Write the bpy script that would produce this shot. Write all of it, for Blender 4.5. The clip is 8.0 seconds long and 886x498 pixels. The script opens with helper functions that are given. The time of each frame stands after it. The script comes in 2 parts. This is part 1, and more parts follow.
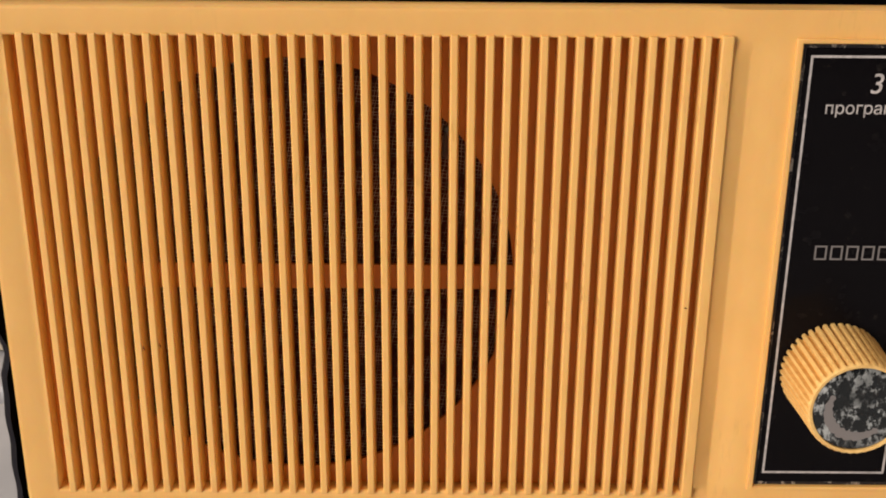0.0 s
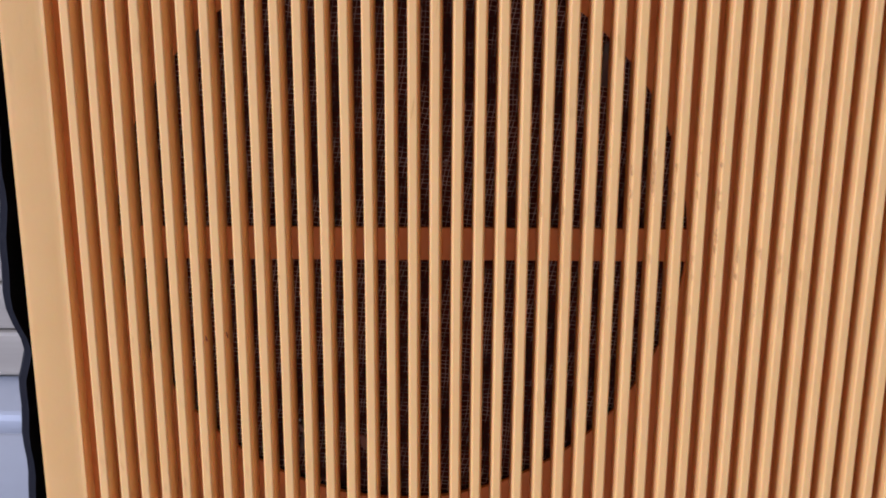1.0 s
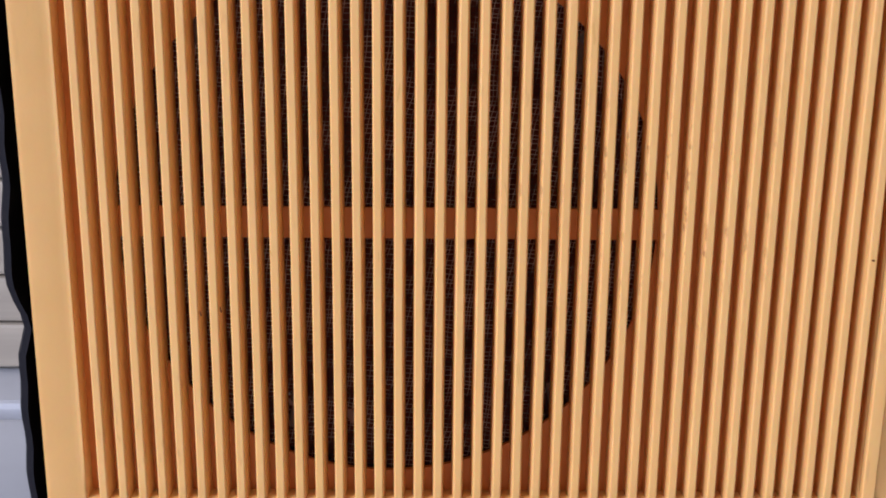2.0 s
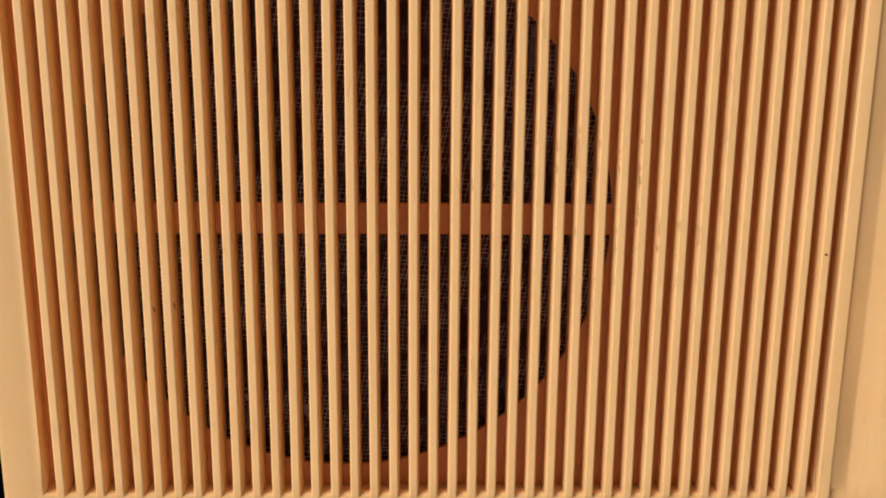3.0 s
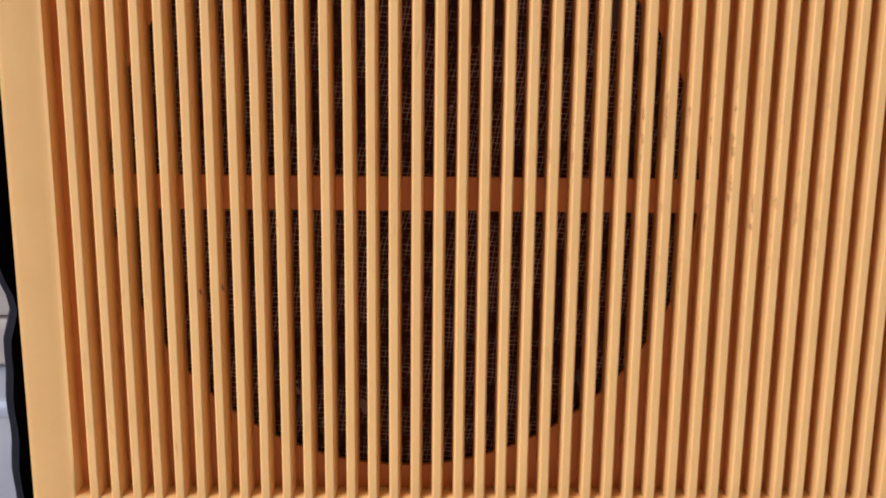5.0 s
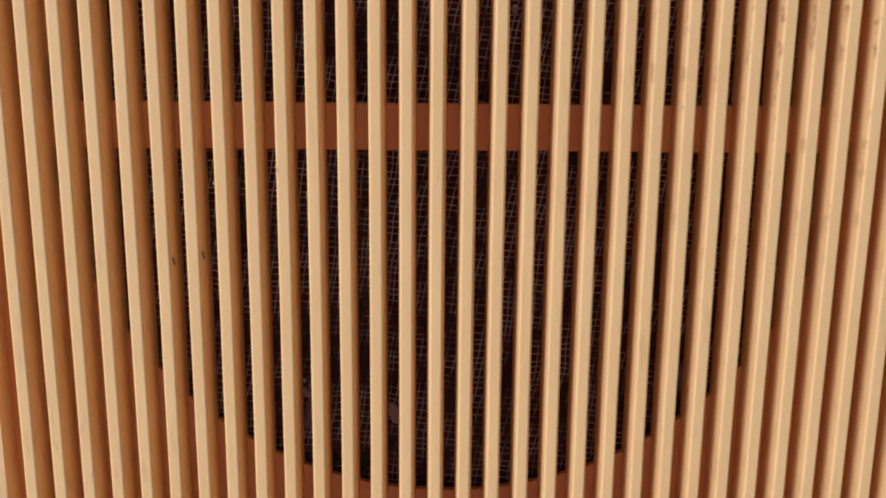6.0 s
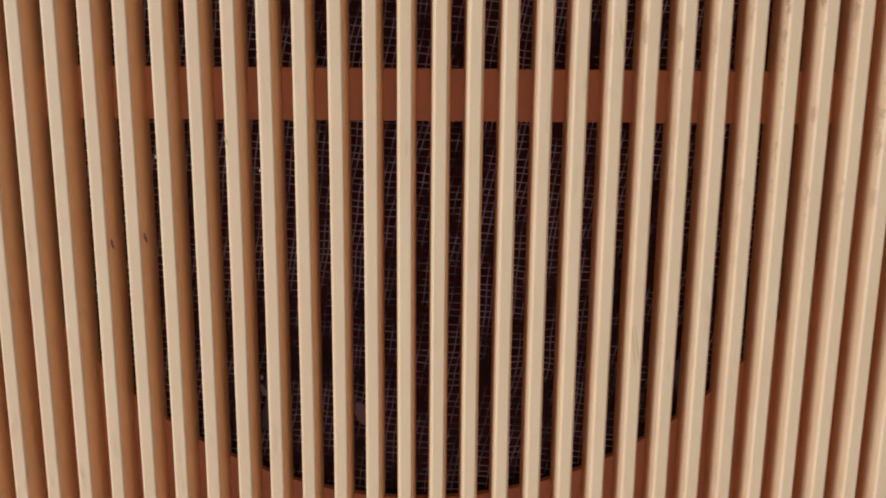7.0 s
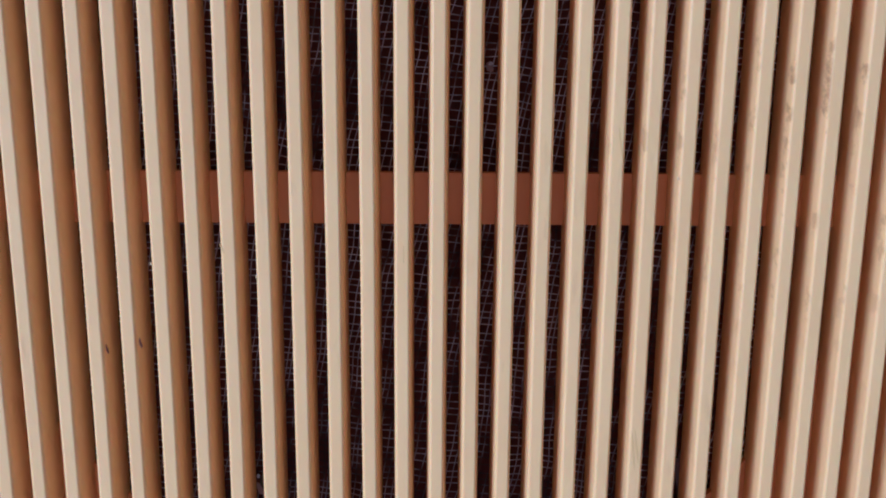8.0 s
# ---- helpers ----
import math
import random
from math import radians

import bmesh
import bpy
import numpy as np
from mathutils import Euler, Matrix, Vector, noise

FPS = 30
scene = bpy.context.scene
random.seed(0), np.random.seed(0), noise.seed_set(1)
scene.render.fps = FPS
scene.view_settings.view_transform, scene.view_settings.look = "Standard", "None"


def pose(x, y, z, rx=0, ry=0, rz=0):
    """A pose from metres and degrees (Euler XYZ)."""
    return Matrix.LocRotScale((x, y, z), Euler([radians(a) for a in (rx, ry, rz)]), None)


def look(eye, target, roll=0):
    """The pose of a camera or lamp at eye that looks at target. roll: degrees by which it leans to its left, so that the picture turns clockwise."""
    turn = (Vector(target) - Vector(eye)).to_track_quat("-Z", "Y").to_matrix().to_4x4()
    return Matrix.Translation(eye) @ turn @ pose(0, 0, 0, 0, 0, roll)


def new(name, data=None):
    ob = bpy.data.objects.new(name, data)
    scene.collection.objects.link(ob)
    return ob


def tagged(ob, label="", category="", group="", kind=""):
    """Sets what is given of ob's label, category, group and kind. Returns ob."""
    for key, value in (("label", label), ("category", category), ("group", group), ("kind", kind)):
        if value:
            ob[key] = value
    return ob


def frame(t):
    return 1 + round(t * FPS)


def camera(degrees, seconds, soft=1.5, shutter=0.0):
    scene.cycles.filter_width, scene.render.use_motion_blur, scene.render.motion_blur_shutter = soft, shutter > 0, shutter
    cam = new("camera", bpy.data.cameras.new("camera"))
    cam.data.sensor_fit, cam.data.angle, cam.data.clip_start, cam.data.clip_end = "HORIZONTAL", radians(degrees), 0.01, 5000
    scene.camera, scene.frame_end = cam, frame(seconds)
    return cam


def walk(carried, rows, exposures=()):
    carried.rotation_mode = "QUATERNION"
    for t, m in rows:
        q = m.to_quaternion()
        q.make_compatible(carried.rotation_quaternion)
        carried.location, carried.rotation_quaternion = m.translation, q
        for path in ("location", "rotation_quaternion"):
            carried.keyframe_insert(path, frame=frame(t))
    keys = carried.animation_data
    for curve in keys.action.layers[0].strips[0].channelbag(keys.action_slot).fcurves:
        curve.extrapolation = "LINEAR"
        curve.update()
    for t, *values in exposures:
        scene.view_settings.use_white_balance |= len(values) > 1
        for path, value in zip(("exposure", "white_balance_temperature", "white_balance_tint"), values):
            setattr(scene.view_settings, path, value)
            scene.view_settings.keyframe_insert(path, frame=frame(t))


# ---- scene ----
MM = 0.001
PITCH, X0, Z0 = 4.0, 105.0, 74.0  # the front's own millimetres: x from the first slat, z from the top of the crossbar


def at(x, y, z):
    """A place on the radio, given in its own millimetres."""
    return Vector(((x - X0) * MM, y * MM, (z + Z0) * MM))


# ---- camera: seconds, x, y, z in the radio's millimetres, yaw, pitch, roll ----
cam = camera(41.25, 8.0, soft=1.85)
PATH = [
    (0, 94.05, -258.66, 104.11, 0.008, -20.743, -0.419),
    (0.1, 91.72, -250.37, 95.71, -0.197, -19.716, -0.343),
    (0.2, 90.77, -239.36, 93.65, 0.242, -20.311, -0.509),
    (0.5, 78.28, -217.82, 75.86, -0.034, -18.844, -0.085),
    (0.8, 68.29, -207.12, 65.72, -0.370, -17.920, -0.032),
    (1, 67.06, -205.28, 58.75, 0.281, -16.607, -0.292),
    (1.2, 64.50, -207.70, 56.93, -0.135, -16.195, -0.366),
    (2.3, 68.72, -219.73, 52.28, -0.714, -15.166, -0.614),
    (2.5, 74.16, -218.78, 55.81, -0.327, -16.043, -0.657),
    (2.7, 74.51, -218.54, 54.72, -0.543, -15.735, -0.665),
    (3, 75.14, -218.23, 54.79, -0.765, -15.985, -0.465),
    (3.5, 73.97, -218.88, 55.51, -0.324, -16.047, -0.649),
    (4, 71.98, -221.37, 54.26, -0.429, -15.762, -0.601),
    (4.2, 73.00, -220.64, 53.09, -0.367, -15.627, -0.717),
    (5.3, 60.75, -187.21, 33.97, -0.323, -13.927, -0.439),
    (5.5, 59.86, -174.40, 31.74, -0.125, -14.994, -0.399),
    (5.8, 56.48, -157.26, 28.62, -0.349, -15.805, -0.421),
    (6, 56.46, -148.91, 23.13, -0.341, -15.568, -0.532),
    (6.2, 55.20, -142.22, 19.45, -0.904, -15.217, -0.533),
    (6.5, 57.90, -131.44, 16.59, -0.508, -15.779, -0.724),
    (7, 59.96, -134.10, 17.19, -0.447, -15.731, -0.527),
    (7.5, 58.90, -133.08, 15.75, -0.652, -15.306, -0.572),
    (7.8, 59.61, -131.04, 22.73, -0.725, -15.507, -0.471),
    (8, 60.58, -129.77, 28.16, -0.288, -15.486, -0.470),
]
walk(cam, [(t, pose(*at(x, y, z), 90 + pitch, roll, yaw)) for t, x, y, z, yaw, pitch, roll in PATH],
     exposures=[(0.0, 0.02, 7450, 18), (0.5, 0.12, 6050, 20), (1.0, 0.0, 5100, 25), (1.2, 0.0, 5100, 25), (2.5, 0.05, 5700, 21),
                (4.0, 0.0, 5700, 21), (5.5, 0.0, 5600, 20), (6.0, -0.04, 4870, 18), (6.5, -0.1, 4800, 15), (7.0, -0.08, 4180, 17),
                (7.5, -0.02, 4060, 17), (8.0, -0.03, 3970, 18)])

# ---- world and daylight ----
world = bpy.data.worlds.new("sky")
scene.world = world
world.use_nodes = True
wn = world.node_tree.nodes
sky = wn.new("ShaderNodeTexSky")
sky.sky_type, sky.sun_disc, sky.sun_elevation, sky.sun_rotation = "NISHITA", False, radians(40), radians(200)
wn["Background"].inputs["Strength"].default_value = 0.12
world.node_tree.links.new(sky.outputs["Color"], wn["Background"].inputs["Color"])

WIN = (-4.1, -1.9, 0.4, 2.6)  # window opening in the wall on the left: y0, y1, z0, z1
FRONT_Y, BACK_Y, LEFT_X, RIGHT_X, FLOOR_Z, CEIL_Z = -4.6, 0.115, -3.1, 2.4, -0.75, 2.9
lamp = bpy.data.lights.new("window_light", "AREA")
lamp.shape, lamp.size, lamp.size_y, lamp.energy, lamp.color = "RECTANGLE", 2.1, 2.1, 202.0, (1.0, 0.97, 0.93)
window_light = new("window_light", lamp)
window_light.matrix_world = look((LEFT_X - 0.02, (WIN[0] + WIN[1]) / 2, (WIN[2] + WIN[3]) / 2), (0.0, 0.0, 0.3))


# ---- materials ----
def material(name, colour, rough=0.5, metal=0.0):
    m = bpy.data.materials.new(name)
    m.use_nodes = True
    b = m.node_tree.nodes["Principled BSDF"]
    b.inputs["Base Color"].default_value = (*colour, 1)
    b.inputs["Roughness"].default_value = rough
    b.inputs["Metallic"].default_value = metal
    return m


class Nodes:
    """Short hand for building a material's nodes."""

    def __init__(self, m):
        self.t, self.b = m.node_tree, m.node_tree.nodes["Principled BSDF"]

    def add(self, kind, **values):
        n = self.t.nodes.new(kind)
        for key, value in values.items():
            n.inputs[key.replace("_", " ")].default_value = value
        return n

    def link(self, a, b):
        self.t.links.new(a, b)

    def place(self, scale):
        g = self.add("ShaderNodeNewGeometry")
        v = self.add("ShaderNodeMapping")
        v.inputs["Scale"].default_value = scale
        self.link(g.outputs["Position"], v.inputs["Vector"])
        return v.outputs["Vector"]

    def noise(self, scale, detail=4.0, rough=0.55):
        n = self.add("ShaderNodeTexNoise", Scale=1.0, Detail=detail, Roughness=rough)
        self.link(self.place(scale), n.inputs["Vector"])
        return n.outputs["Fac"]

    def ramp(self, fac, low, high, a=0.0, b=1.0):
        n = self.add("ShaderNodeMapRange")
        for key, value in (("From Min", low), ("From Max", high), ("To Min", a), ("To Max", b)):
            n.inputs[key].default_value = value
        self.link(fac, n.inputs["Value"])
        return n.outputs["Result"]

    def times(self, a, b):
        n = self.add("ShaderNodeMath")
        n.operation = "MULTIPLY"
        for k, value in enumerate((a, b)):
            if isinstance(value, (int, float)):
                n.inputs[k].default_value = value
            else:
                self.link(value, n.inputs[k])
        return n.outputs[0]

    def mix(self, fac, a, b):
        n = self.add("ShaderNodeMix")
        n.data_type = "RGBA"
        for key, value in ((0, fac), (6, a), (7, b)):
            if isinstance(value, tuple):
                n.inputs[key].default_value = (*value, 1)
            elif isinstance(value, (int, float)):
                n.inputs[key].default_value = value
            else:
                self.link(value, n.inputs[key])
        return n.outputs[2]

    def bump(self, fac, distance, strength=0.5):
        n = self.add("ShaderNodeBump", Distance=distance, Strength=strength)
        self.link(fac, n.inputs["Height"])
        self.link(n.outputs["Normal"], self.b.inputs["Normal"])


YELLOW = (0.86, 0.52, 0.188)


def yellow_plastic(name, grime, edges=False):
    """Aged ochre-yellow moulded plastic: faint mottling, handling grime in upright smears, fine pitting."""
    m = material(name, YELLOW, 0.42)
    n = Nodes(m)
    mottle = n.ramp(n.noise((90, 90, 60)), 0.3, 0.7)
    body = n.mix(mottle, (0.88, 0.53, 0.184), (0.83, 0.486, 0.161))
    info = n.add("ShaderNodeObjectInfo")
    tone = n.ramp(info.outputs["Random"], 0, 1, 0.0, 0.25)
    body = n.mix(tone, body, (0.80, 0.465, 0.16))
    smear = n.ramp(n.noise((900, 300, 160), 5), 0.56, 0.72)
    where = n.ramp(n.noise((28, 28, 22), 2), 0.48, 0.66)
    dirt = n.times(n.times(smear, where), grime)
    body = n.mix(dirt, body, (0.30, 0.13, 0.04))
    if edges:
        # grime rubbed along the leading edges of the slats
        g = n.add("ShaderNodeNewGeometry")
        xyz = n.add("ShaderNodeSeparateXYZ")
        n.link(g.outputs["Position"], xyz.inputs[0])
        turn = n.add("ShaderNodeMath")
        turn.operation = "MULTIPLY_ADD"
        n.link(xyz.outputs[0], turn.inputs[0])
        turn.inputs[1].default_value, turn.inputs[2].default_value = 1 / (PITCH * MM), X0 / PITCH + 0.06
        part_of = n.add("ShaderNodeMath")
        part_of.operation = "FRACT"
        n.link(turn.outputs[0], part_of.inputs[0])
        edge = n.times(n.ramp(part_of.outputs[0], 0.08, 0.17, 1.0, 0.0), n.ramp(xyz.outputs[1], 0.0012, 0.0026, 1.0, 0.0))
        ragged = n.ramp(n.noise((420, 160, 260), 6, 0.6), 0.52, 0.60)
        right = n.ramp(xyz.outputs[0], -0.032, -0.012)
        band = n.times(n.ramp(xyz.outputs[2], 0.056, 0.066), n.ramp(xyz.outputs[2], 0.100, 0.086))
        right = n.times(n.times(right, n.ramp(xyz.outputs[0], 0.034, 0.016)), n.ramp(band, 0.0, 1.0, 0.18, 1.0))
        worn = n.times(n.times(edge, ragged), n.times(right, n.ramp(n.noise((40, 40, 40), 2), 0.35, 0.55)))
        body = n.mix(n.times(worn, 0.6), body, (0.30, 0.115, 0.028))
    n.link(body, n.b.inputs["Base Color"])
    n.b.inputs["Specular IOR Level"].default_value = 0.38
    n.b.inputs["Subsurface Weight"].default_value = 0.22
    n.b.inputs["Subsurface Radius"].default_value = (1.0, 0.30, 0.07)
    n.b.inputs["Subsurface Scale"].default_value = 0.0008
    n.link(n.ramp(n.noise((700, 700, 700), 3), 0.3, 0.7, 0.40, 0.56), n.b.inputs["Roughness"])
    n.bump(n.noise((2500, 2500, 1200), 3), 0.00004, 0.35)
    return m


PLASTIC = yellow_plastic("ochre_plastic", 0.12)
KNOB_PLASTIC = material("pale_ochre_knob_plastic", (0.90, 0.60, 0.22), 0.42)
n = Nodes(KNOB_PLASTIC)
n.link(n.mix(n.ramp(n.noise((500, 500, 500), 5), 0.35, 0.72), (0.92, 0.62, 0.24), (0.78, 0.47, 0.16)), n.b.inputs["Base Color"])
n.bump(n.noise((1800, 1800, 1800), 3), 0.00004, 0.4)
SLAT_PLASTIC = yellow_plastic("ochre_slat_plastic", 0.32, True)

# same ochre plastic, its colour reddened to stand for light bounced between slats
INNER = material("ochre_plastic_bounce_tint", (0.86, 0.25, 0.07), 0.5)
n = Nodes(INNER)
n.link(n.mix(n.ramp(n.noise((110, 110, 70), 5), 0.3, 0.7), (0.88, 0.332, 0.054), (0.79, 0.28, 0.045)), n.b.inputs["Base Color"])
n.bump(n.noise((1500, 1500, 900), 3), 0.00004, 0.4)

BLACK_CASE = material("black_case_plastic", (0.012, 0.011, 0.013), 0.6)
n = Nodes(BLACK_CASE)
n.b.inputs["Specular IOR Level"].default_value = 0.12
n.link(n.mix(n.ramp(n.noise((160, 160, 160), 5), 0.55, 0.8), (0.010, 0.010, 0.014), (0.026, 0.024, 0.026)), n.b.inputs["Base Color"])
n.bump(n.noise((900, 900, 900), 3), 0.0001, 0.4)

PANEL_BLACK = material("black_panel", (0.008, 0.007, 0.008), 0.16)
n = Nodes(PANEL_BLACK)
n.b.inputs["Specular IOR Level"].default_value = 0.09
n.link(n.mix(n.ramp(n.noise((240, 240, 240), 6, 0.7), 0.62, 0.82), (0.004, 0.0035, 0.0045), (0.03, 0.026, 0.022)), n.b.inputs["Base Color"])
n.link(n.ramp(n.noise((120, 120, 120), 4), 0.3, 0.7, 0.10, 0.32), n.b.inputs["Roughness"])

CHIPPED_EDGE = material("chipped_panel_edge", (0.02, 0.018, 0.02), 0.35)
n = Nodes(CHIPPED_EDGE)
chips = n.ramp(n.noise((420, 420, 260), 5, 0.7), 0.55, 0.61)
n.link(n.mix(chips, (0.010, 0.009, 0.012), (0.42, 0.38, 0.33)), n.b.inputs["Base Color"])
n.link(n.times(chips, 0.6), n.b.inputs["Metallic"])

PRINT = material("grey_white_print", (0.62, 0.60, 0.60), 0.5)
n = Nodes(PRINT)
n.link(n.mix(n.ramp(n.noise((900, 900, 900), 3), 0.35, 0.75), (0.58, 0.56, 0.56), (0.30, 0.29, 0.29)), n.b.inputs["Base Color"])
DIM_GREY = material("worn_print_and_reflection", (0.20, 0.19, 0.19), 0.5)

KNOB_CAP = material("scuffed_knob_cap", (0.02, 0.02, 0.02), 0.2)
n = Nodes(KNOB_CAP)
scuff = n.times(n.ramp(n.noise((620, 620, 380), 7, 0.68), 0.51, 0.58), n.ramp(n.noise((150, 150, 150), 3, 0.5), 0.36, 0.60))
n.link(n.mix(scuff, (0.008, 0.011, 0.013), (0.38, 0.42, 0.43)), n.b.inputs["Base Color"])
n.link(n.ramp(n.noise((150, 150, 150), 3), 0.35, 0.65, 0.08, 0.4), n.b.inputs["Roughness"])

WIRE = material("dull_grey_wire", (0.80, 0.62, 0.55), 0.5, 0.0)
n = Nodes(WIRE)
n.link(n.mix(n.ramp(n.noise((210, 210, 160), 5, 0.65), 0.41, 0.57), (0.13, 0.06, 0.045), (0.94, 0.70, 0.59)), n.b.inputs["Base Color"])
CONE = material("black_paper_cone", (0.25, 0.071, 0.05), 0.9)
RIM = material("brown_black_speaker_rim", (0.13, 0.045, 0.03), 0.7)
LUG = material("grey_brown_lug", (0.20, 0.13, 0.10), 0.55)
SCRAP = material("pinkish_brown_scrap", (0.52, 0.31, 0.24), 0.8)
FAINT = material("rubbed_mark", (0.75, 0.42, 0.12), 0.5)
SMUDGE = material("brown_smudge", (0.80, 0.47, 0.155), 0.5)
FLECK = material("pale_fleck_and_glint", (0.78, 0.70, 0.64), 0.6)
SPECK = material("dark_brown_speck", (0.11, 0.03, 0.005), 0.9)
PALE = material("pale_chip", (0.80, 0.53, 0.23), 0.6)
SCREW = material("tarnished_screw", (0.16, 0.14, 0.12), 0.4, 0.9)

TABLE_WHITE = material("bluish_white_table", (0.62, 0.65, 0.70), 0.4)
n = Nodes(TABLE_WHITE)
n.link(n.mix(n.ramp(n.noise((14, 14, 14), 5), 0.3, 0.7), (0.66, 0.69, 0.74), (0.52, 0.55, 0.60)), n.b.inputs["Base Color"])
BOARD = material("beige_grey_board", (0.45, 0.42, 0.36), 0.6)
n = Nodes(BOARD)
n.link(n.mix(n.ramp(n.noise((8, 200, 200), 4), 0.3, 0.7), (0.46, 0.41, 0.33), (0.35, 0.31, 0.25)), n.b.inputs["Base Color"])
WALL = material("off_white_wall", (0.70, 0.68, 0.64), 0.85)
n = Nodes(WALL)
n.link(n.mix(n.ramp(n.noise((3, 3, 3), 5), 0.3, 0.7), (0.62, 0.60, 0.55), (0.55, 0.52, 0.47)), n.b.inputs["Base Color"])
# unseen walls, made dark to hold back fill light from the front
DARK_WALL = material("dark_unseen_wall", (0.12, 0.09, 0.07), 0.8)
n = Nodes(DARK_WALL)
n.link(n.mix(n.ramp(n.noise((3, 3, 3), 5), 0.3, 0.7), (0.14, 0.105, 0.08), (0.09, 0.07, 0.055)), n.b.inputs["Base Color"])
FLOORING = material("brown_floor", (0.22, 0.15, 0.10), 0.5)
n = Nodes(FLOORING)
n.link(n.mix(n.ramp(n.noise((4, 40, 4), 5), 0.3, 0.7), (0.25, 0.17, 0.11), (0.17, 0.11, 0.075)), n.b.inputs["Base Color"])


# ---- mesh helpers ----
def mesh_of(name, bm, mat):
    me = bpy.data.meshes.new(name)
    bmesh.ops.recalc_face_normals(bm, faces=bm.faces)
    bm.to_mesh(me)
    bm.free()
    me.materials.append(mat)
    return me


def part(name, bm, mat, parent=None, label=""):
    """One bmesh as one object, under a thing or a part."""
    ob = new(name, mesh_of(name, bm, mat))
    ob.parent = parent
    return tagged(ob, label)


def smooth(ob, degrees=40):
    ob.data.set_sharp_from_angle(angle=radians(degrees))
    for p in ob.data.polygons:
        p.use_smooth = True
    return ob


def box(bm, lo, hi, bevel=0.0, segments=2):
    """A box between two corners in metres."""
    lo, hi = Vector(lo), Vector(hi)
    made = bmesh.ops.create_cube(bm, size=1.0, matrix=Matrix.Translation((lo + hi) / 2) @ Matrix.Diagonal((*(hi - lo), 1)))
    if bevel:
        edges = {e for v in made["verts"] for e in v.link_edges}
        bmesh.ops.bevel(bm, geom=list(edges), offset=bevel, segments=segments, affect="EDGES", profile=0.6)
    return bm


def plate(xs, zs, holes, y0, y1, bevel=0.0):
    """A plate with oblong openings right through it. xs, zs: its grid lines; holes: cells left out; y0, y1: front and back."""
    bm = bmesh.new()
    v = {(i, k): bm.verts.new(at(x, y0, z)) for i, x in enumerate(xs) for k, z in enumerate(zs)}
    for i in range(len(xs) - 1):
        for k in range(len(zs) - 1):
            if (i, k) not in holes:
                bm.faces.new((v[i, k], v[i + 1, k], v[i + 1, k + 1], v[i, k + 1]))
    bmesh.ops.delete(bm, geom=[q for q in bm.verts if not q.link_faces], context="VERTS")
    rim = [e for e in bm.edges if len(e.link_faces) == 1]
    rim_keys = {tuple(sorted((tuple(e.verts[0].co), tuple(e.verts[1].co)))) for e in rim}
    moved = bmesh.ops.extrude_face_region(bm, geom=bm.faces[:], use_keep_orig=True)["geom"]
    for q in moved:
        if isinstance(q, bmesh.types.BMVert):
            q.co.y += (y1 - y0) * MM
    if bevel:
        edges = [e for e in bm.edges if tuple(sorted((tuple(e.verts[0].co), tuple(e.verts[1].co)))) in rim_keys]
        bmesh.ops.bevel(bm, geom=edges, offset=bevel * MM, segments=3, affect="EDGES", profile=0.5)
    return bm


def rings(bm, loops, closed=True):
    """Skins a row of loops of places, with end caps where closed."""
    vs = [[bm.verts.new(p) for p in loop] for loop in loops]
    for a, b in zip(vs, vs[1:]):
        for k in range(len(a)):
            j = (k + 1) % len(a)
            bm.faces.new((a[k], a[j], b[j], b[k]))
    if closed:
        bm.faces.new(vs[0])
        bm.faces.new(vs[-1])
    return bm


def circle(x, z, r, y, count):
    return [at(x + r * math.cos(2 * math.pi * k / count), y, z + r * math.sin(2 * math.pi * k / count)) for k in range(count)]


# ---- the room ----
def room():
    t = 0.12
    bm = box(bmesh.new(), (LEFT_X - t, BACK_Y, FLOOR_Z), (RIGHT_X + t, BACK_Y + t, CEIL_Z))
    tagged(part("wall_north", bm, WALL), "plain off-white plastered wall behind the table", "wall", kind="structure")
    bm = box(bmesh.new(), (RIGHT_X, FRONT_Y, FLOOR_Z), (RIGHT_X + t, BACK_Y - 0.002, CEIL_Z))
    tagged(part("wall_east", bm, DARK_WALL), "unseen dark brown wall, added to hold back fill light", "wall", kind="structure")
    bm = box(bmesh.new(), (LEFT_X - t, FRONT_Y - t, FLOOR_Z), (RIGHT_X + t, FRONT_Y - 0.002, CEIL_Z))
    tagged(part("wall_south", bm, DARK_WALL), "unseen dark brown wall, added to hold back fill light", "wall", kind="structure")
    y0, y1, z0, z1 = WIN
    bm = bmesh.new()
    for lo, hi in (((FRONT_Y, FLOOR_Z), (y0, CEIL_Z)), ((y1, FLOOR_Z), (BACK_Y - 0.002, CEIL_Z)), ((y0, FLOOR_Z), (y1, z0)), ((y0, z1), (y1, CEIL_Z))):
        box(bm, (LEFT_X - t, lo[0], lo[1]), (LEFT_X, hi[0], hi[1]))
    tagged(part("wall_west", bm, WALL), "plastered wall with a square window opening", "wall", kind="structure")
    bm = box(bmesh.new(), (LEFT_X - t, FRONT_Y - t, FLOOR_Z - 0.1), (RIGHT_X + t, BACK_Y + t, FLOOR_Z - 0.002))
    tagged(part("floor", bm, FLOORING), "plain brown floor under the table", "floor", kind="structure")
    bm = box(bmesh.new(), (LEFT_X - t, FRONT_Y - t, CEIL_Z + 0.002), (RIGHT_X + t, BACK_Y + t, CEIL_Z + 0.1))
    tagged(part("ceiling", bm, WALL), "plain white ceiling", "ceiling", kind="structure")


room()


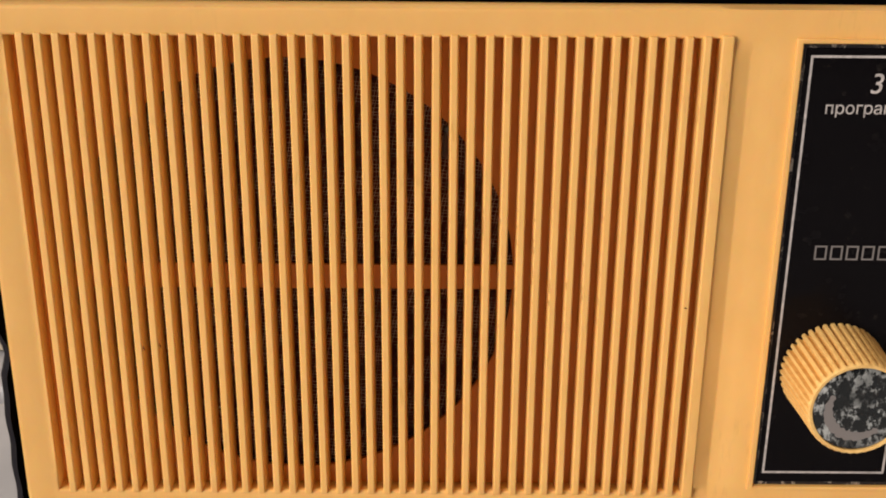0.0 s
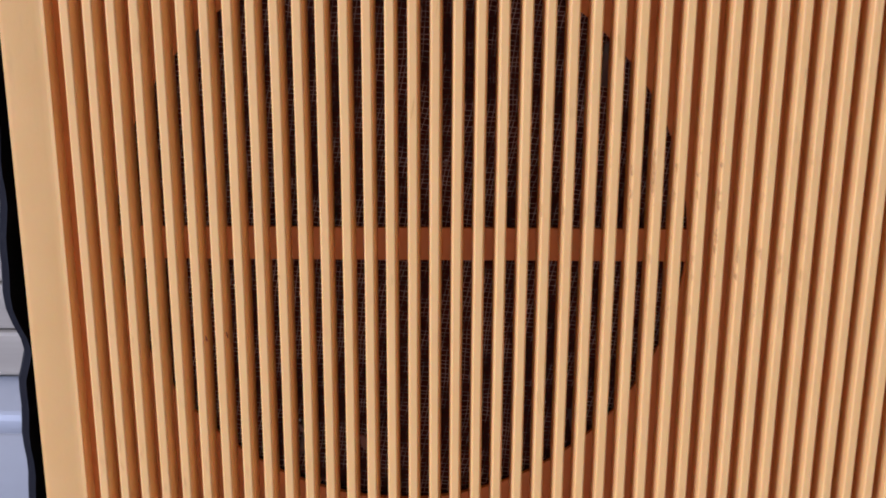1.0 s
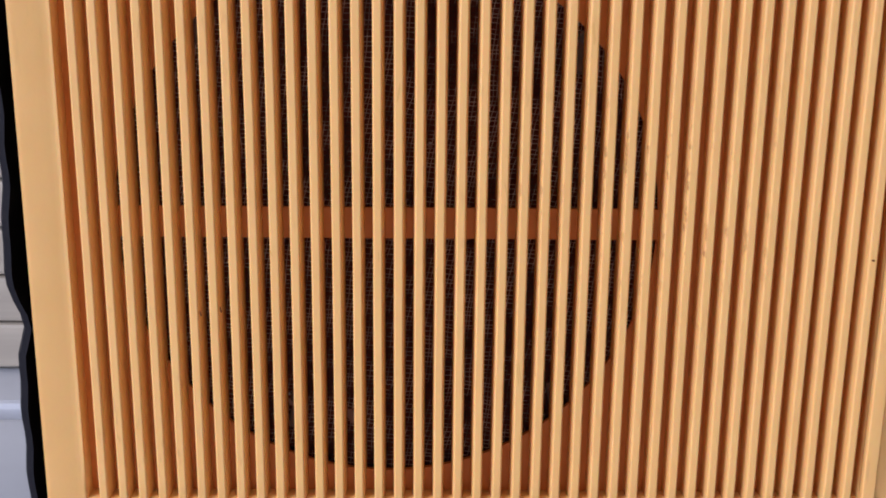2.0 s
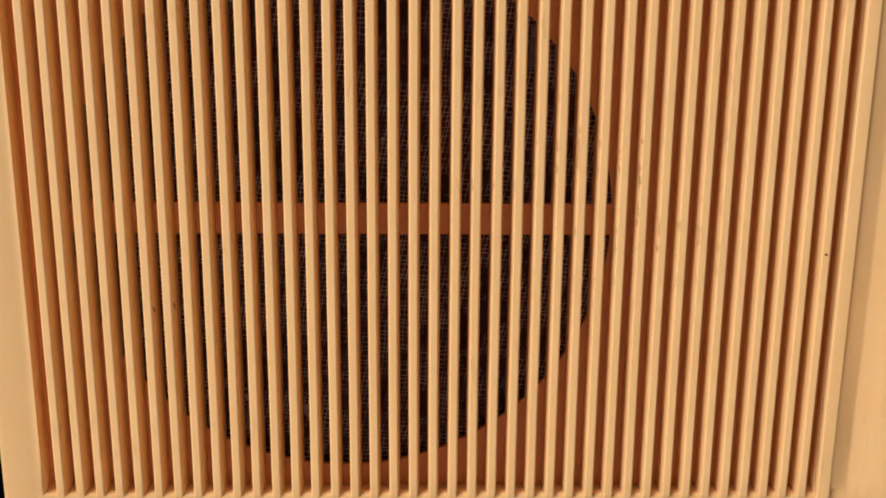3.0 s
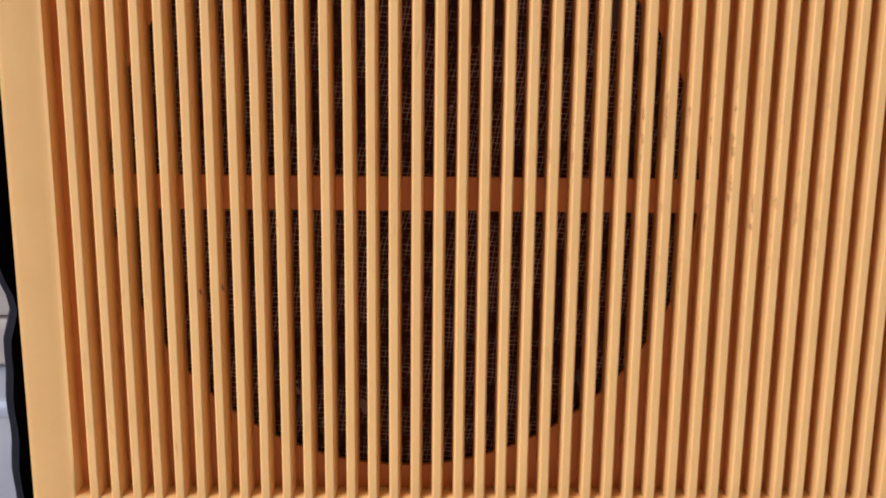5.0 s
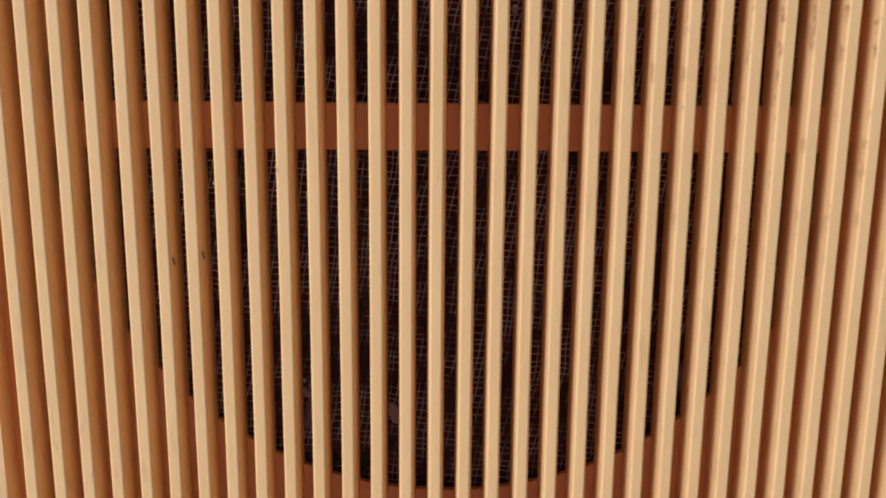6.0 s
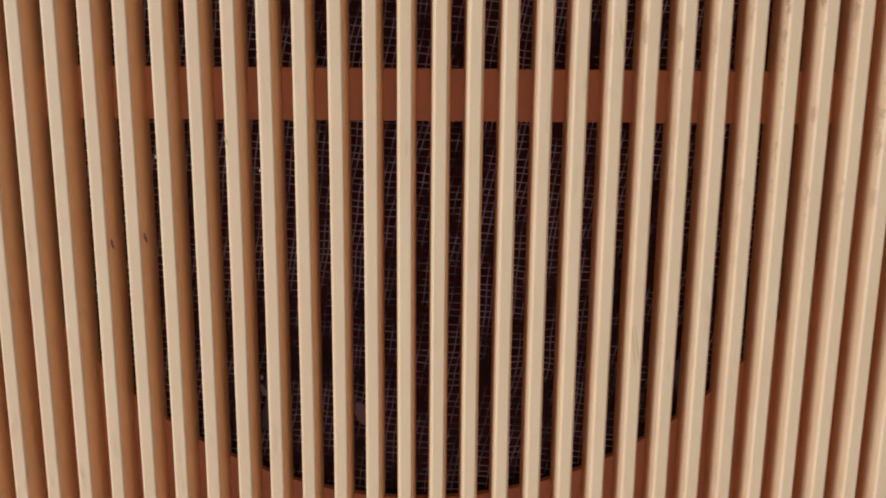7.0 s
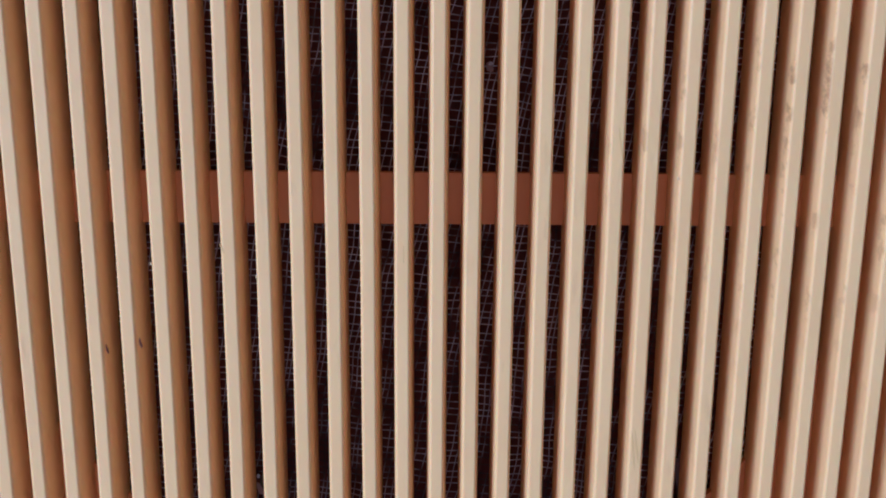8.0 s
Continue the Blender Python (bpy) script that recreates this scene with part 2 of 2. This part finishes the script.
def table():
    thing = new("table")
    thing.location = (0, 0, FLOOR_Z)
    tagged(thing, "bluish-white table top under the radio", "table")
    bm = box(bmesh.new(), (-0.55, -0.6, -0.025), (0.6, 0.073, 0.0), 0.003, 3)
    ob = part("tabletop", bm, TABLE_WHITE, thing)
    for x in (-0.5, 0.55):
        for y in (-0.55, 0.03):
            ob2 = part("leg", box(bmesh.new(), (x - 0.02, y - 0.02, FLOOR_Z), (x + 0.02, y + 0.02, -0.025), 0.003), TABLE_WHITE, thing)
            ob2.matrix_parent_inverse = Matrix.Translation((0, 0, -FLOOR_Z))
    ob.matrix_parent_inverse = Matrix.Translation((0, 0, -FLOOR_Z))


table()

ledge = part("wall_ledge", box(bmesh.new(), (-0.6, 0.085, -0.03), (0.65, BACK_Y - 0.002, -0.001), 0.002), TABLE_WHITE)
tagged(ledge, "narrow bluish-white ledge along the wall", "ledge", kind="structure")
panelling = tagged(new("wall_panelling"), "beige-grey horizontal boards above the ledge", "panelling", kind="structure")
board_mesh = mesh_of("board", box(bmesh.new(), (-0.6, 0.0, 0.0), (0.65, 0.006, 0.0134), 0.0012), BOARD)
for k in range(5):
    board = new("board", board_mesh)
    board.parent, board.location = panelling, (0, BACK_Y - 0.007, 0.0005 + 0.0142 * k)


# ---- the radio ----
radio = new("radio")
tagged(radio, "ochre-yellow plastic wall-socket radio with a slatted grille, black back", "radio")

SLAT_TOP, SLAT_LOW, SLAT_W, COUNT = 56.35, -61.4, 1.89, 39
FACE_Y, BAFFLE_Y = 1.5, 5.27
HOLE_X, HOLE_Z, HOLE_R = 58.6, -2.85, 53.1
FACE = (-10.1, 221.5, -67.0, 62.2)
PANEL = (174.4, 209.4, -58.3, 54.8)


def radio_case():
    """The black back, a little wider than the yellow front, dented on one flank."""
    bm = bmesh.new()
    x0, x1, z0, z1 = FACE[0] - 8.0, FACE[1] + 6.3, FACE[2] - 7.0, FACE[3] + 5.0
    loops = []
    levels = [z0 + (z1 - z0) * k / 48 for k in range(49)]
    for y, inset in ((9.0, 2.2), (9.5, 0.7), (11.0, 0.0), (30.0, 0.2), (58.0, 1.0), (61.0, 3.0)):
        loop = []
        for z in levels:
            edge = max(0.0, 3.0 - min(z - z0, z1 - z)) ** 2 / 3.0
            dent = 1.9 * math.exp(-((z + 27) / 5.0) ** 2) - 1.1 * math.exp(-((z + 12) / 9.0) ** 2) + 0.25 * math.sin(z * 0.45)
            loop.append(at(x0 + inset + edge + dent, y, max(z0 + inset, min(z1 - inset, z))))
        for z in reversed(levels):
            edge = max(0.0, 3.0 - min(z - z0, z1 - z)) ** 2 / 3.0
            loop.append(at(x1 - inset - edge, y, max(z0 + inset, min(z1 - inset, z))))
        loops.append(loop)
    rings(bm, loops, False)
    bm.verts.ensure_lookup_table()
    bm.faces.new(bm.verts[-len(loops[-1]):])
    smooth(part("rear_case", bm, BLACK_CASE, radio, "matt black plastic rear case with a dented flank"))


radio_case()


def front():
    xs = [FACE[0], -4.3, -2.65, 156.0, 158.4, 159.2, 162.6, 163.4, 166.5, PANEL[0], PANEL[1], FACE[1]]
    zs = [FACE[2], SLAT_LOW + 1.0, PANEL[2], -50.0, -42.0, -34.0, -26.0, -10.0, 20.0, 51.0, PANEL[3], SLAT_TOP - 0.7, FACE[3]]
    holes = {(2, k) for k in range(1, 11)} | {(9, k) for k in range(2, 10)}
    bm = plate(xs, zs, holes, FACE_Y, 9.6)
    # the flank stands nearly flush with the slats, tilted to catch less light
    # slope added to shape the last bar's cast shadow, steeper towards its foot
    shade_slope = {158.4: (-1.05, -0.35), 159.2: (-0.75, -0.2), 162.6: (0.68, 0.4), 163.4: (0.85, 0.5)}
    for v in bm.verts:
        x, y, z = v.co.x / MM + X0, v.co.y / MM, v.co.z / MM - Z0
        if y > 5:
            continue
        if x < -2:
            v.co.y -= (2.4 if x < FACE[0] + 0.1 else 1.4 if x < -4 else 1.2) * MM
        if 158 < x < 164 and -59 < z < 51.1:
            low = min(1.0, max(0.0, (-22 - z) / 22))
            base, more = shade_slope[round(x, 1)]
            v.co.y += (base + more * low) * MM
    edges = [e for e in bm.edges if len(e.link_faces) == 2 and e.calc_face_angle(0) > 1.0 and all(q.co.y < 5 * MM for q in e.verts)]
    bmesh.ops.bevel(bm, geom=edges, offset=0.8 * MM, segments=3, affect="EDGES", profile=0.5)
    shell = part("front_shell", bm, PLASTIC, radio, "smooth ochre-yellow moulded front")
    smooth(shell, 50)
    # the raised bar that closes the row of slats
    bm = box(bmesh.new(), at(156.0, 0.0, SLAT_LOW - 0.2), at(158.75, FACE_Y + 0.9, SLAT_TOP + 0.2), 0.4 * MM, 3)
    smooth(part("edge_bar", bm, SLAT_PLASTIC, radio))
    # raised lip round the control panel
    x0, x1, z0, z1 = PANEL
    lip = plate([x0 - 1.6, x0 - 0.1, x1 + 0.1, x1 + 1.6], [z0 - 1.2, z0 - 0.1, z1 + 0.1, z1 + 1.2], {(1, 1)}, 0.7, FACE_Y + 0.4, 0.4)
    smooth(part("panel_lip", lip, PLASTIC, radio))
    return shell


front()


def slat_mesh(sway, seed):
    """A rib of rounded section, rounded off at both ends, slightly uneven along its length."""
    rng = random.Random(seed)
    w = SLAT_W / 2
    arc = (0.0, 0.30, 0.62, 0.95, 1.27, 1.571)
    sides = []
    for wide, deep in ((0.38, 0.52), (0.36, 1.05)):
        sides.append([(w - wide - 0.08, 0.0)] + [(w - wide * (1 - math.sin(a)), deep * (1 - math.cos(a))) for a in arc] + [(w + 0.30, 6.1)])
    section = [(-x, y) for x, y in reversed(sides[0])] + sides[1]
    stops = [(SLAT_TOP, 0.32, 0.95), (SLAT_TOP - 0.18, 0.08, 0.99), (SLAT_TOP - 0.5, 0.0, 1.0)]
    stops += [(SLAT_TOP - 1.6 - k * 9.2, 0.0, 1.0) for k in range(13)]
    stops += [(SLAT_LOW + 0.9, 0.12, 1.0), (SLAT_LOW + 0.35, 0.5, 0.93), (SLAT_LOW, 1.3, 0.78)]
    loops = []
    for z, back, wide in stops:
        s = sway * math.sin((z + 60) / 115 * math.pi) + rng.uniform(-0.02, 0.02)
        loops.append([at(x * wide + s + X0, y + back * (1 - y / 6.1), z) for x, y in section])
    return mesh_of("slat", rings(bmesh.new(), loops), SLAT_PLASTIC)


slat_meshes = [slat_mesh(s, k) for k, s in enumerate((0.0, 0.05, -0.05, 0.03, -0.03))]
for me in slat_meshes:
    me.set_sharp_from_angle(angle=radians(60))
    for p in me.polygons:
        p.use_smooth = True
for k in range(COUNT):
    slat = new("slat", slat_meshes[(k * 7 + k // 3) % 5])
    slat.parent = radio
    slat.location.x = (PITCH * k + SLAT_W / 2 - X0) * MM


def baffle():
    """The plate behind the slats, with the round loudspeaker opening and the crossbar left across it."""
    bm = bmesh.new()
    count = 128
    x0, x1, z0, z1 = -3.5, 157.5, SLAT_LOW - 0.8, SLAT_TOP + 0.8

    def outer(a):
        c, s = math.cos(a), math.sin(a)
        reach = min((x1 - HOLE_X if c > 0 else HOLE_X - x0) / max(abs(c), 1e-6), (z1 - HOLE_Z if s > 0 else HOLE_Z - z0) / max(abs(s), 1e-6))
        return HOLE_X + c * reach, HOLE_Z + s * reach

    corners = [math.atan2(z - HOLE_Z, x - HOLE_X) for x in (x0, x1) for z in (z0, z1)]
    angles = sorted({round(2 * math.pi * k / count - math.pi, 6) for k in range(count)} | {round(a, 6) for a in corners})
    for y, flip in ((BAFFLE_Y, 1), (BAFFLE_Y + 1.0, -1)):
        rim = [bm.verts.new(at(HOLE_X + HOLE_R * math.cos(a), y, HOLE_Z + HOLE_R * math.sin(a))) for a in angles]
        out = [bm.verts.new(at(outer(a)[0], y, outer(a)[1])) for a in angles]
        for k in range(len(angles)):
            j = (k + 1) % len(angles)
            bm.faces.new((rim[k], rim[j], out[j], out[k]))
        if flip == 1:
            first = rim, out
    for a, b in ((first[0], rim), (first[1], out)):
        for k in range(len(angles)):
            j = (k + 1) % len(angles)
            bm.faces.new((a[k], a[j], b[j], b[k]))
    ob = part("baffle", bm, INNER, radio, "ochre plate behind the slats, reddened for bounced light, with a round opening")
    bm = box(bmesh.new(), at(HOLE_X - HOLE_R - 1, BAFFLE_Y + 0.004, -6.2), at(HOLE_X + HOLE_R + 1, BAFFLE_Y + 0.9, 0.0), 0.0)
    part("crossbar", bm, INNER, ob)
    return ob


plate_behind = baffle()


def loudspeaker():
    sp = part("loudspeaker", rings(bmesh.new(), [circle(HOLE_X, HOLE_Z, r, y, 96) for r, y in
              ((57.0, 9.9), (57.0, 8.9), (53.0, 8.9), (51.0, 8.4), (48.5, 8.9), (46.0, 9.4), (30.0, 12.4), (15.0, 15.2), (14.4, 14.9), (10.0, 13.6), (5.0, 12.9), (1.0, 12.7))], False), CONE, radio, "black paper loudspeaker cone in the dark")
    smooth(sp)
    rim = bmesh.new()
    loops = [circle(HOLE_X, HOLE_Z, r, y, 96) for r, y in ((57, 7.6), (53.6, 7.6), (53.6, 9.8), (57, 9.8))]
    rings(rim, loops + [loops[0]], False)
    part("speaker_rim", rim, RIM, sp)
    # fixing lugs with their screws, at the quarters of the rim
    for x, z, turn in ((96.0, 29.6, 0.15), (93.0, -40.0, -0.2), (40.0, -44.0, 0.3), (21.5, 33.0, 0.4)):
        bm = box(bmesh.new(), (-0.0016, 0.0, -0.0034), (0.0016, 0.0008, 0.0034), 0.0006)
        for v in bm.verts:
            v.co = Matrix.Rotation(turn, 3, "Y") @ v.co + at(x, 6.5, z)
        lug = part("lug", bm, LUG, sp)
        bm = rings(bmesh.new(), [circle(x - 0.2, z + 3.6, r, y, 14) for r, y in ((1.2, 6.9), (1.2, 6.3), (0.8, 6.15))])
        part("screw", bm, SCREW, lug)
    return sp


speaker = loudspeaker()


def wire_mesh():
    """Woven wire screen over the cone: upright and level wires, pushed out of true."""
    verts, faces = [], []
    radius = 0.088

    def depth(z):
        """The screen sags away from the front below the crossbar."""
        return 6.9 + 1.1 * min(1.0, max(0.0, (-z - 4) / 36)) ** 1.2

    def drift(x, z):
        p = Vector((x * 0.06, z * 0.045, 0.3))
        q = Vector((x * 0.3, z * 0.22, 5.0))
        return (1.9 * noise.noise(p) + 0.35 * noise.noise(q) + 0.17 * z, 0.9 * noise.noise(p + Vector((7, 3, 1))) + 0.28 * noise.noise(q + Vector((2, 9, 4))) - 0.07 * x)

    def strand(points):
        base = len(verts)
        for p, side in points:
            for a in range(3):
                c, s = radius * math.cos(a * 2.094), radius * math.sin(a * 2.094)
                verts.append(at(p[0] + (c if side else 0), p[1] + s, p[2] + (0 if side else c)))
        for k in range(len(points) - 1):
            for a in range(3):
                b = (a + 1) % 3
                faces.append((base + 3 * k + a, base + 3 * k + b, base + 3 * k + 3 + b, base + 3 * k + 3 + a))

    r = 59.0
    for k in range(-65, 66):
        x = k * 0.90 + 0.15 * math.sin(k * 2.4)
        h = math.sqrt(max(0, r * r - x * x))
        steps = max(4, int(2 * h / 0.85))
        pts = []
        for j in range(steps + 1):
            z = -h + 2 * h * j / steps
            dx, dz = drift(x, z)
            pts.append(((HOLE_X + x + dx, depth(z) + 0.05 * (-1) ** (j + k), HOLE_Z + z + dz), True))
        strand(pts)
    for k in range(-60, 61):
        z = k * 0.97 + 0.15 * math.sin(k * 1.9)
        h = math.sqrt(max(0, r * r - z * z))
        steps = max(4, int(2 * h / 0.9))
        pts = []
        for j in range(steps + 1):
            x = -h + 2 * h * j / steps
            dx, dz = drift(x, z)
            pts.append(((HOLE_X + x + dx, depth(z) + 0.02, HOLE_Z + z + dz), False))
        strand(pts)
    me = bpy.data.meshes.new("wire_screen")
    me.from_pydata(verts, [], faces)
    me.materials.append(WIRE)
    ob = new("wire_screen", me)
    ob.parent = speaker
    tagged(ob, "fine woven grey wire screen over the cone", kind="stuff")


wire_mesh()


def flake(name, x, y, z, wide, high, turn, mat, parent, seed, label="", thick=0.05):
    """A small uneven flake or smudge lying on a surface."""
    rng = random.Random(seed)
    count = 12
    loops = []
    outline = [(rng.uniform(0.7, 1.0), 2 * math.pi * k / count) for k in range(count)]
    for dy, grow in ((0.02, 1.0), (-thick, 0.85)):
        loop = []
        for q, a in outline:
            px, pz = q * grow * wide / 2 * math.cos(a), q * grow * high / 2 * math.sin(a)
            loop.append(at(x + px * math.cos(turn) - pz * math.sin(turn), y + dy, z + px * math.sin(turn) + pz * math.cos(turn)))
        loops.append(loop)
    return part(name, rings(bmesh.new(), loops), mat, parent, label)


# scraps of torn cloth and grit caught behind the grille
for k, (x, z, wide, high, turn) in enumerate(((51.0, -44.5, 1.8, 4.2, 0.2), (66.8, 12.2, 1.0, 1.6, 0.3), (92.0, 21.0, 1.1, 3.6, -0.3), (38.6, -41.5, 1.2, 2.4, 0.5), (92.0, -37.5, 0.9, 1.4, 0.0))):
    flake("scrap", x, 6.7, z, wide, high, turn, SCRAP, speaker, k, "pinkish-brown torn scrap", 0.12)
# pale flecks, some of them painted glints on the lug and scraps
for k, (x, z, wide, high) in enumerate(((38.4, -39.6, 0.5, 0.8), (38.0, -43.0, 0.4, 0.9), (92.7, -36.6, 0.6, 0.5), (91.6, 22.4, 0.5, 0.7), (92.2, 19.6, 0.6, 0.6), (66.9, 12.6, 0.5, 0.6))):
    flake("fleck", x, 6.5, z, wide, high, 0.4 * k, FLECK, speaker, 150 + k, "pale grey fleck, partly painted glint", 0.1)

# smudges on the upper corner of the front
for k, (x, z, wide, high, turn) in enumerate(((0.5, 59.6, 3.4, 0.4, 0.3), (0.8, 58.3, 0.4, 1.9, 0.5), (4.4, 58.6, 2.6, 0.35, 0.6), (-3.2, 59.3, 1.6, 0.9, -0.4), (7.6, 59.9, 2.6, 0.3, -0.3), (3.0, 60.3, 3.2, 0.3, -0.2), (-1.6, 57.9, 2.0, 0.3, 0.9), (15.0, 58.9, 1.8, 0.25, -0.7), (90.0, 59.5, 3.0, 0.3, 0.1))):
    flake("smudge", x, FACE_Y, z, wide, high, turn, SMUDGE, radio, 120 + k, "faint brown smudge", 0.02)
# marks on the front faces of the slats
flake("speck", 152.95, 0.0, -8.6, 0.75, 0.5, -0.3, SPECK, radio, 20, "dark brown speck", 0.12)
for k, (x, z, wide, high, turn) in enumerate(((60.9, 23.4, 0.45, 5.0, -0.16), (65.1, 40.5, 0.4, 4.2, -0.12), (13.4, 35.5, 0.4, 7.0, -0.10), (96.7, 34.4, 0.7, 5.5, 0.10), (85.0, -32.5, 0.35, 6.0, 0.14),
                                              (81.3, 4.6, 0.3, 4.6, 0.16), (84.6, -33.0, 0.35, 6.0, 0.12), (36.3, -8.0, 0.3, 1.6, 0.4), (57.0, -8.5, 0.25, 3.0, 0.0))):
    flake("rub_mark", x, 0.0, z, wide, high, turn, FAINT, radio, 30 + k, "faint rubbed mark", 0.012)
for k, (x, z) in enumerate(((40.05, -11.3), (28.05, -9.8), (88.0, 0.6), (97.2, -8.4))):
    flake("chip", x, 0.08, z, 0.28, 0.5, 0.1, PALE, radio, 90 + k, "pale chip", 0.06)
for k, (x, z) in enumerate(((22.25, -20.4), (26.2, -19.6), (156.6, -46.0))):
    flake("grime_spot", x, 0.35, z, 0.35, 1.5, 0.2, SPECK, radio, 100 + k, "dark speck in the moulding", 0.12)


def control_panel():
    x0, x1, z0, z1 = PANEL
    y = 1.7
    panel = part("control_panel", box(bmesh.new(), at(x0 + 0.9, y, z0 + 0.9), at(x1 - 0.9, y + 2.2, z1 - 0.9), 0.15 * MM), PANEL_BLACK, radio, "glossy black control panel with grey print")
    edge = plate([x0, x0 + 0.9, x1 - 0.9, x1], [z0, z0 + 0.9, z1 - 0.9, z1], {(1, 1)}, y + 0.15, y + 2.0, 0.15)
    part("panel_edge", edge, CHIPPED_EDGE, panel, "chipped black edge with bare metal")
    line = plate([x0 + 2.0, x0 + 2.55, x1 - 2.55, x1 - 2.0], [z0 + 3.4, z0 + 3.95, z1 - 3.1, z1 - 2.55], {(1, 1)}, y - 0.03, y + 0.1)
    part("printed_line", line, PRINT, panel)
    mid = 191.9
    for text, size, z, name in (("3", 6.5, 43.7, "printed_number"), ("программы", 3.95, 38.9, "printed_word")):
        curve = bpy.data.curves.new(name, "FONT")
        curve.body, curve.size, curve.align_x, curve.extrude = text, size * MM, "CENTER", 0.00002
        curve.offset, curve.shear = 0.00001, 0.12 if text == "3" else 0.0
        probe = new(name, curve)
        bpy.context.view_layer.update()
        me = bpy.data.meshes.new_from_object(probe.evaluated_get(bpy.context.evaluated_depsgraph_get()))
        bpy.data.objects.remove(probe)
        me.transform(Matrix.Translation(at(mid, y - 0.03, z)) @ Matrix.Rotation(radians(90), 4, "X"))
        me.materials.clear()
        me.materials.append(PRINT)
        ob = new(name, me)
        ob.parent = panel
    # the maker's word, as plain bars
    for k in range(5):
        x = 182.7 + 3.75 * k
        bm = plate([x, x + 0.4, x + 2.5, x + 2.9], [3.4, 3.8, 6.6, 7.0], {(1, 1)}, y - 0.03, y + 0.05)
        part("printed_bar", bm, DIM_GREY, panel)
    return panel


panel = control_panel()


def knob():
    """Fluted turning knob with a scuffed dark cap."""
    x, z, count = 190.6, -25.6, 42
    bm = bmesh.new()

    def toothed(r, y, depth):
        loop = []
        for k in range(count * 6):
            a = 2 * math.pi * k / (count * 6)
            q = r - depth * (0, 0, 0, 0.15, 1.0, 0.9)[k % 6]
            loop.append(at(x + q * math.cos(a), y, z + q * math.sin(a)))
        return loop

    rings(bm, [toothed(r, y, d) for r, y, d in ((12.7, 1.6, 1.2), (12.75, 1.0, 1.4), (12.2, -9.5, 1.3), (11.95, -16.2, 1.05), (11.9, -17.4, 0.6), (11.75, -18.3, 0.25), (11.3, -18.8, 0.0), (10.65, -18.7, 0.0), (10.6, -18.1, 0.0))])
    body = part("knob", bm, KNOB_PLASTIC, panel, "fluted ochre-yellow knob with a dark cap")
    smooth(body, 35)
    cap = rings(bmesh.new(), [circle(x, z, r, y, 64) for r, y in ((10.55, -18.0), (10.55, -18.3), (10.1, -18.55), (6.0, -18.6), (0.5, -18.6))])
    face = part("cap", cap, KNOB_CAP, body, "scuffed dark metal cap")
    smooth(face)
    # a flat grey crescent paints the reflection on the cap
    arc = bmesh.new()
    sides = [[], []]
    for k in range(33):
        a = radians(150 + 165 * k / 32)
        half = 1.25 * math.sin(math.pi * (k + 1.5) / 35) ** 0.5 + 0.16 * math.sin(k * 1.9) + 0.22 * math.sin(k * 0.83 + 1.0) * math.sin(k * 3.1)
        for side, r in zip(sides, (7.0 - half, 7.0 + half)):
            side.append(arc.verts.new(at(x + r * math.cos(a), -18.63, z + r * math.sin(a))))
    for k in range(32):
        arc.faces.new((sides[0][k], sides[0][k + 1], sides[1][k + 1], sides[1][k]))
    part("reflection_arc", arc, DIM_GREY, face, "grey crescent painted for a reflection on the cap")


knob()
